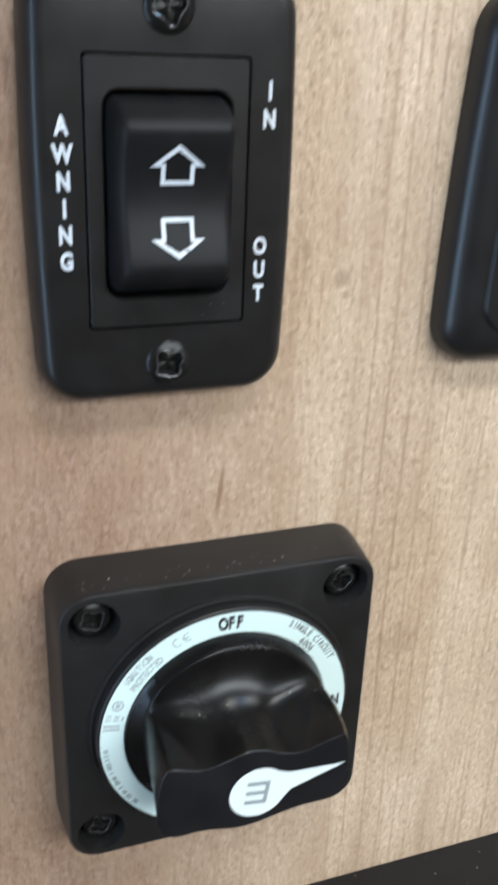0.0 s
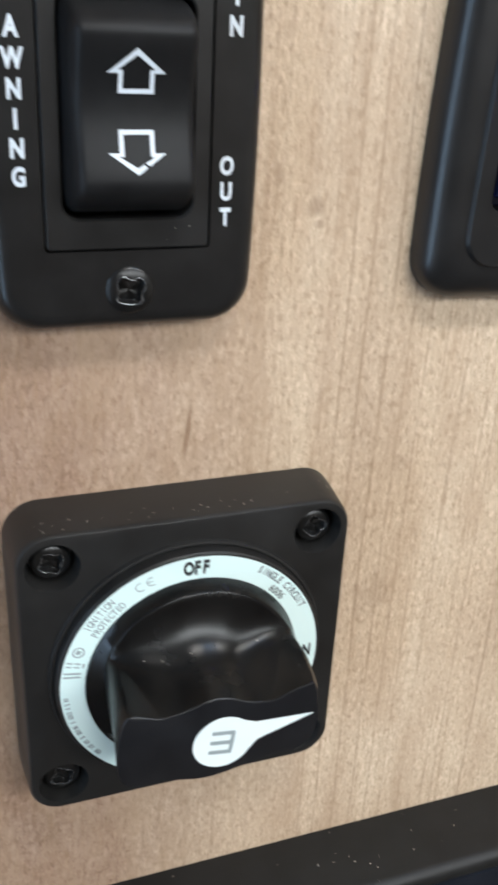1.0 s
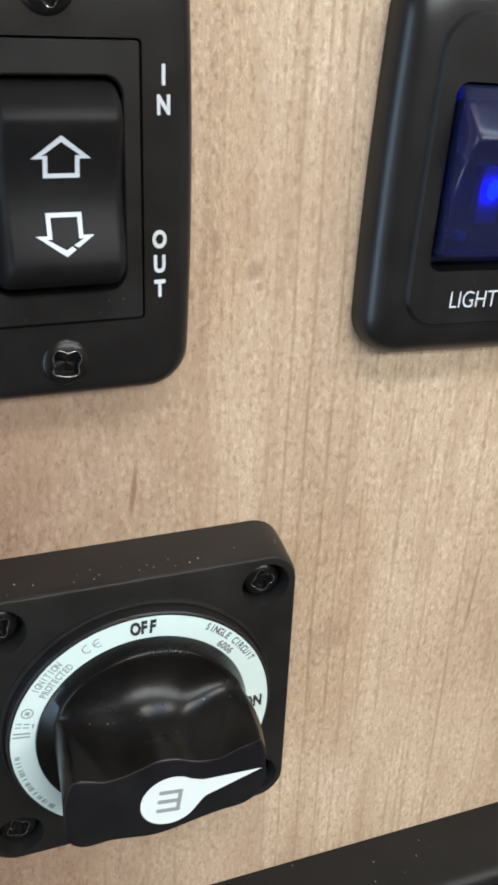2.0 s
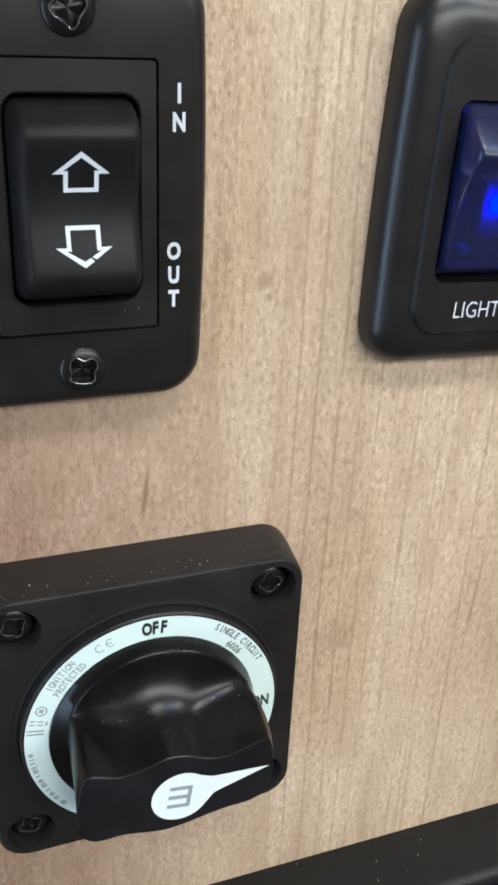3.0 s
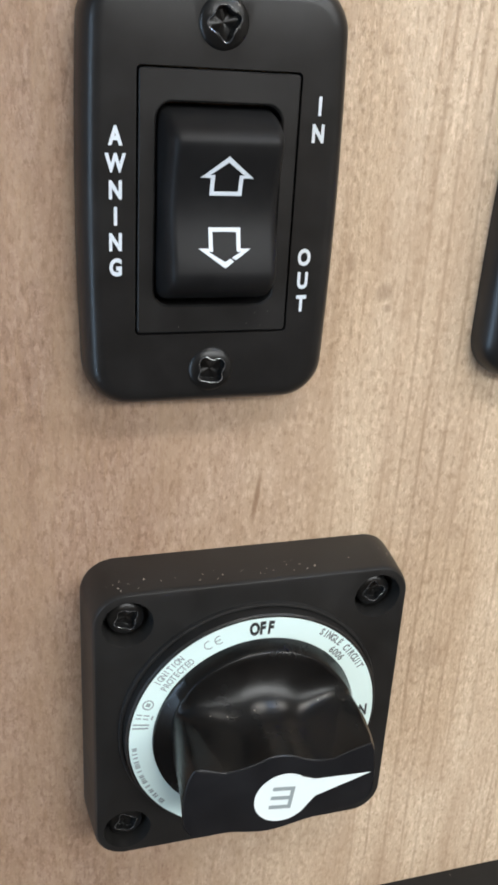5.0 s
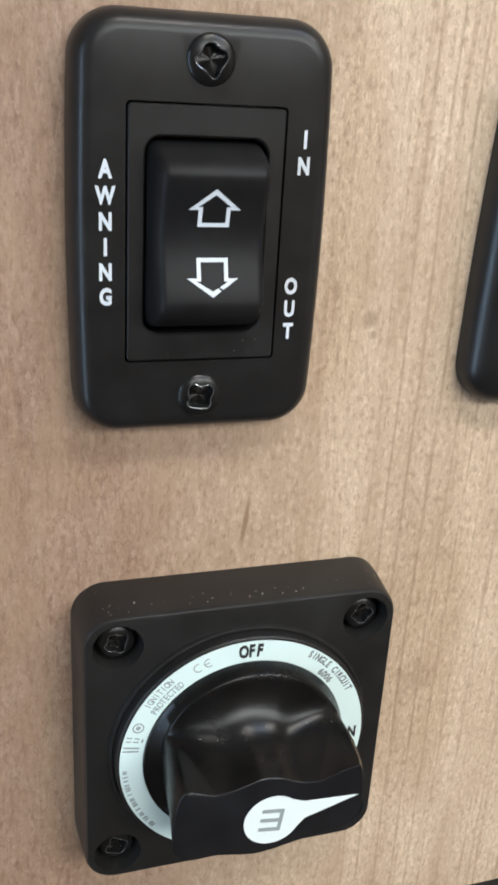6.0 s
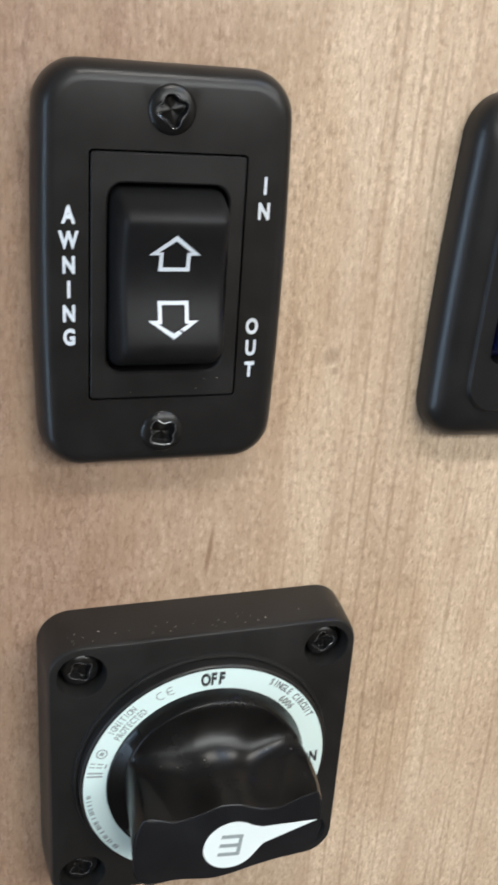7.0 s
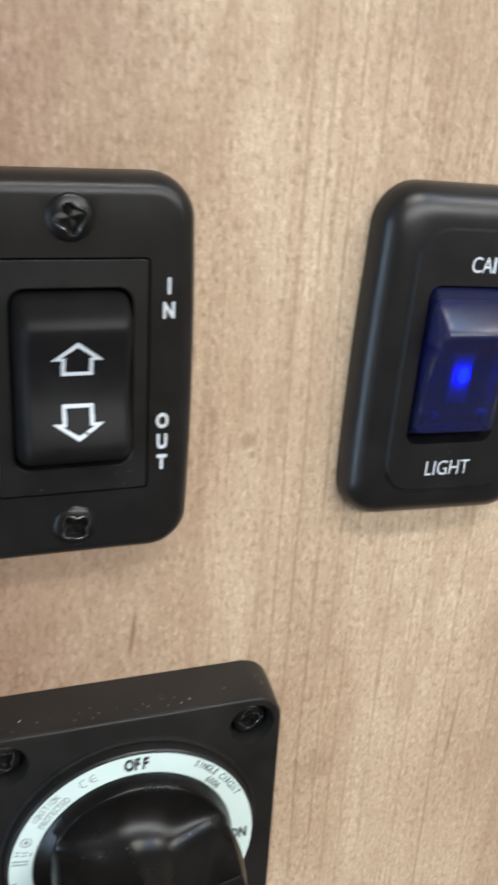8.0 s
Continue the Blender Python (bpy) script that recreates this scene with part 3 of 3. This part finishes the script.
FACE, BOSS, TOP = -0.0131, -0.0165, -0.0348


def battery_switch():
    sw = thing("battery_switch", (BX, 0, BZ), "square black rotary battery isolator turned to on, screwed to wood", "switch")
    h, r = 0.0350, 0.0072
    loops = []
    for inset, y in ((0, 0.0002), (0.0002, -0.0040), (0.0009, -0.0118), (0.0011, -0.0126), (0.0014, -0.0130), (0.0018, FACE)):
        loops.append(at_depth(outline(BX, BZ, h - inset, h - inset, r - inset * 0.6), y))
    bm = bmesh.new()
    loft(bm, loops)
    cuts = [cone(BX + sx * 0.027, BZ + sz * 0.027, ((0.0046, -0.0060), (0.0049, -0.0120), (0.0053, -0.0133), (0.0053, -0.0160))) for sx in (-1, 1) for sz in (-1, 1)]
    body = part("housing", carve(bm, cuts), BODY, sw, "", 30)
    for sx, sz, turn in ((-1, 1, 30), (1, 1, 8), (-1, -1, 22), (1, -1, 50)):
        screw_head(BX + sx * 0.027, BZ + sz * 0.027, -0.0102, 0.0037, turn, sw, "recessed glossy black cross-head screw")

    bm = bmesh.new()
    lathe(bm, BX, BZ, ((0.0291, FACE + 0.0008), (0.0291, FACE - 0.0003), (0.0289, FACE - 0.0008), (0.0285, FACE - 0.0009), (0.0281, FACE - 0.0007), (0.0280, BOSS + 0.0004), (0.0277, BOSS), (0.0100, BOSS)), 112)
    part("dial", bm, BODY, sw, "raised round black dial", 30)
    bm = bmesh.new()
    ri, ro, segs = 0.0224, 0.0273, 128
    loops = []
    for rr, y in ((ri, BOSS + 0.0001), (ri, BOSS - 0.00012), (ro, BOSS - 0.00012), (ro, BOSS + 0.0001)):
        loops.append([(BX + rr * math.cos(2 * math.pi * k / segs), y, BZ + rr * math.sin(2 * math.pi * k / segs)) for k in range(segs)])
    loft(bm, loops, closed=True)
    label = part("label_ring", bm, LABEL, sw, "pale mint-white printed dial label")
    ly = BOSS - 0.00011

    def ring_word(word, radius, middle, spread, height, mat, wide, bold, lab):
        b = bmesh.new()
        n = len(word)
        for k, ch in enumerate(word):
            if ch == " ":
                continue
            a = middle + spread / 2 - spread * k / max(1, n - 1)
            letters(b, ch, height, facing(BX + radius * math.cos(radians(a)), ly, BZ + radius * math.sin(radians(a)), a - 90), wide, bold, 0.00004)
        part("lettering", b, mat, label, lab)

    ring_word("OFF", 0.0250, 89.4, 8.1, 0.0028, BLACK_INK, 0.64, 0.052, "bold black word OFF")
    b = bmesh.new()
    letters(b, "ON", 0.0028, facing(BX + 0.0239, ly, BZ - 0.0002), 0.66, 0.040, 0.00004)
    part("lettering", b, BLACK_INK, label, "bold black word ON")
    # conformity mark: two open round letters
    b = bmesh.new()
    for off, bar_too in ((2.7, False), (-2.7, True)):
        a = 113.6 + off
        m = facing(BX + 0.0250 * math.cos(radians(a)), ly, BZ + 0.0250 * math.sin(radians(a)), a - 90)
        for k in range(14):
            t0, t1 = radians(62 + k * 236 / 14), radians(62 + (k + 1) * 236 / 14)
            prism(b, [(q * math.cos(t), q * math.sin(t)) for q, t in ((0.00083, t0), (0.00106, t0), (0.00106, t1), (0.00083, t1))], m, 0.00004)
        if bar_too:
            prism(b, [(-0.00085, -0.00012), (0.00030, -0.00012), (0.00030, 0.00012), (-0.00085, 0.00012)], m, 0.00004)
    part("lettering", b, GREY_INK, label, "grey conformity letters CE")
    ring_word("SINGLE CIRCUIT", 0.0260, 43.2, 31.0, 0.0016, DARK_GREY_INK, 0.68, 0.030, "dark grey words SINGLE CIRCUIT")
    ring_word("6006", 0.0237, 43.2, 7.8, 0.0016, DARK_GREY_INK, 0.85, 0.024, "dark grey number 6006")
    ring_word("IGNITION", 0.0260, 138.0, 15.5, 0.0015, GREY_INK, 0.68, 0.022, "grey word IGNITION")
    ring_word("PROTECTED", 0.0239, 137.5, 19.5, 0.0015, GREY_INK, 0.70, 0.022, "grey word PROTECTED")

    # marks too small to read: a ringed mark, two blocks and a line of small print
    b = bmesh.new()

    def bar(radius, a, wide, tall):
        prism(b, [(-wide / 2, -tall / 2), (wide / 2, -tall / 2), (wide / 2, tall / 2), (-wide / 2, tall / 2)], facing(BX + radius * math.cos(radians(a)), ly, BZ + radius * math.sin(radians(a)), a - 90), 0.00004)

    for k in range(16):
        t0, t1 = 2 * math.pi * k / 16, 2 * math.pi * (k + 1) / 16
        prism(b, [(q * math.cos(t), q * math.sin(t)) for q, t in ((0.00095, t0), (0.00125, t0), (0.00125, t1), (0.00095, t1))], facing(BX + 0.0252 * math.cos(radians(158)), ly, BZ + 0.0252 * math.sin(radians(158)), 0), 0.00004)
    bar(0.0252, 158, 0.0009, 0.0009)
    for radius, a, wide, tall in ((0.0262, 164, 0.0003, 0.0011), (0.0246, 164, 0.0003, 0.0012), (0.0262, 166, 0.0003, 0.0011), (0.0246, 166, 0.0003, 0.0012), (0.0233, 165, 0.0010, 0.0004), (0.0252, 169.5, 0.0004, 0.0034), (0.0252, 171.5, 0.0004, 0.0034)):
        bar(radius, a, wide, tall)
    g = random.Random(3)
    a = 183.0
    while a < 222:
        w = g.uniform(0.00022, 0.00050)
        if g.random() < 0.82:
            bar(0.0262, a, w, g.uniform(0.0009, 0.0011))
        a += math.degrees(w / 0.0262) + 0.45
    part("small_print", b, GREY_INK, label, "grey bars of small print")

    # knob: a round foot that narrows to a waisted lever
    kx, kz = 0.0265, 0.0262
    ctrl = [(0.0188, 0.0084), (0.0128, 0.0061), (0.0085, 0.0060), (0.0052, 0.0069), (0.0022, 0.0083), (-0.0015, 0.0088), (-0.0046, 0.0079), (-0.0085, 0.0069), (-0.0125, 0.0070), (-0.0174, 0.0084),
            (-0.0194, 0.0020), (-0.0192, -0.0052), (-0.0166, -0.0086), (-0.0105, -0.0088), (-0.0035, -0.0102), (0.0008, -0.0101), (0.0055, -0.0092), (0.0110, -0.0083), (0.0165, -0.0078), (0.0199, -0.0050), (0.0205, 0.0006)]
    dense = []
    n = len(ctrl)
    for k in range(n):
        p0, p1, p2, p3 = (Vector(ctrl[(k + j) % n]) for j in (-1, 0, 1, 2))
        for j in range(12):
            t = j / 12
            dense.append(0.5 * (2 * p1 + (p2 - p0) * t + (2 * p0 - 5 * p1 + 4 * p2 - p3) * t * t + (3 * p1 - p0 - 3 * p2 + p3) * t ** 3))
    ang = np.unwrap([math.atan2(p.y, p.x) for p in dense])
    rad = [p.length for p in dense]
    segs = 168
    order = np.argsort(ang % (2 * math.pi))
    aa, rr = (ang % (2 * math.pi))[order], np.array(rad)[order]
    theta = 2 * math.pi * np.arange(segs) / segs
    lever = np.interp(theta, aa, rr, period=2 * math.pi)
    foot = 0.0212
    loops = []

    def ring(radius, y, cx, cz):
        return [(cx + q * math.cos(t), y, cz + q * math.sin(t)) for q, t in zip(radius, theta)]

    loops.append(ring(np.full(segs, foot + 0.0011), BOSS - 0.0001, BX, BZ))
    loops.append(ring(np.full(segs, foot + 0.0011), BOSS - 0.0008, BX, BZ))
    
    rise = ((0.0, 0.075), (0.010, 0.105), (0.03, 0.117), (0.10, 0.128), (0.22, 0.146), (0.34, 0.172), (0.45, 0.205), (0.55, 0.245), (0.64, 0.292), (0.72, 0.347), (0.79, 0.412), (0.85, 0.49), (0.90, 0.575), (0.94, 0.67), (0.97, 0.77), (0.99, 0.88), (1.0, 1.0))
    kernel = np.exp(-0.5 * (np.arange(-24, 25) / 5.0) ** 2)
    soft_lever = np.convolve(np.concatenate([lever[-24:], lever, lever[:24]]), kernel / kernel.sum(), "valid")
    wall = np.clip((lever / foot - 0.62) / 0.26, 0, 1)
    broad = np.exp(-0.5 * (np.arange(-24, 25) / 6.5) ** 2)
    wall = np.convolve(np.concatenate([wall[-24:], wall, wall[:24]]), broad / broad.sum(), "valid")
    # fuller flank at the pointer end
    turn = (np.degrees(theta) + 180.0) % 360.0 - 180.0
    flank = 0.0013 * np.exp(-0.5 * ((turn - 14.0) / 13.0) ** 2)
    # the foot is cut in at the tail end of the lever
    tail = (np.degrees(theta) - 188.0) / 24.0
    base = foot - 0.0026 * np.exp(-0.5 * tail ** 2)
    for f, up in rise:
        y = BOSS - 0.0011 + (TOP - BOSS + 0.0011) * up
        shape = soft_lever + (lever - soft_lever) * min(1.0, 0.30 + 0.75 * up)
        g = f + (up ** 2 - f) * wall
        loops.append(ring(base + (shape - base) * g + flank * math.sin(math.pi * up) ** 0.8, y, BX + (kx - BX) * up, BZ + (kz - BZ) * up))
    bm = bmesh.new()
    loft(bm, loops, True, False)
    knob = part("knob", bm, KNOB, sw, "glossy black turning knob", 40)
    bm = bmesh.new()
    loft(bm, [ring(lever, TOP + 0.0001, kx, kz), ring(lever - 0.0002, TOP - 0.0002, kx, kz), ring(lever - 0.0007, TOP - 0.0003, kx, kz)], False, True)
    face = part("lever_face", bm, KNOB_FACE, knob, "flat satin black lever face")
    py = TOP - 0.0003
    bm = bmesh.new()
    lx, lz, rr = 0.0274, 0.0243, 0.0060
    tip = (0.0185, 0.0027)
    pts = [(rr * math.cos(radians(a)), rr * math.sin(radians(a))) for a in range(48, 333, 5)]
    prism(bm, pts + [(0.0069, -0.0010), tip, (0.0066, 0.0034)], facing(lx, py, lz), 0.00008)
    dot = part("pointer", bm, DOT, face, "white pointer mark with a round end")
    bm = bmesh.new()
    for dz in (0.0023, 0.0000, -0.0023):
        prism(bm, [(-0.0024, dz - 0.00045), (0.0022, dz - 0.00045), (0.0022, dz + 0.00045), (-0.0024, dz + 0.00045)], facing(lx - 0.0002, py - 0.00008, lz, -8), 0.00004)
    prism(bm, [(0.0015, -0.0027), (0.0023, -0.0027), (0.0023, 0.0027), (0.0015, 0.0027)], facing(lx - 0.0002, py - 0.00010, lz, -8), 0.00004)
    part("emblem", bm, GREY_INK, dot, "plain grey barred emblem")

    specks("dust", random.Random(2), 90, lambda g: (Vector((BX + g.uniform(-0.033, 0.033), g.uniform(-0.0118, -0.0005), BZ + h - 0.0006)), 0), sw, (0.00006, 0.00024))
    specks("dust", random.Random(6), 5, lambda g: (Vector((BX + g.uniform(-0.016, 0.016), -0.0285 + g.uniform(-0.002, 0.002), BZ + 0.0135)), 0), sw, (0.0001, 0.0002))
    return sw


battery_switch()


# ---- black control box below ----
def control_box():
    cb = thing("control_box", (0.10, 0, -0.11), "black plastic control box with a dark glossy front", "control box")
    x0, x1, z0, z1, yf = -0.03, 0.23, -0.17, -0.0512, -0.0215
    cx, cz = (x0 + x1) / 2, (z0 + z1) / 2
    hw, hh = (x1 - x0) / 2, (z1 - z0) / 2
    loops = []
    for inset, y in ((0, 0.0002), (0, yf + 0.0030), (0.0003, yf + 0.0018), (0.0009, yf + 0.0009), (0.0018, yf + 0.0003), (0.0030, yf), (0.0042, yf), (0.0046, yf + 0.0004), (0.0048, yf + 0.0014)):
        loops.append(at_depth(outline(cx, cz, hw - inset, hh - inset, 0.006 - inset * 0.5, 0, 8, 6), y))
    bm = bmesh.new()
    loft(bm, loops)
    part("housing", bm, CABINET, cb, "", 30)
    bm = bmesh.new()
    loft(bm, [at_depth(outline(cx, cz, hw - 0.0050, hh - 0.0050, 0.003, 0, 8, 6), yf + 0.0016), at_depth(outline(cx, cz, hw - 0.0050, hh - 0.0050, 0.003, 0, 8, 6), yf + 0.0008), at_depth(outline(cx, cz, hw - 0.0056, hh - 0.0056, 0.003, 0, 8, 6), yf + 0.0005)])
    part("front", bm, GLASS_FRONT, cb, "dark glossy front pane")
    specks("dust", random.Random(12), 70, lambda g: (Vector((g.uniform(x0, x1), g.uniform(-0.0200, -0.0008), z1)), 0), cb)
    return cb


control_box()
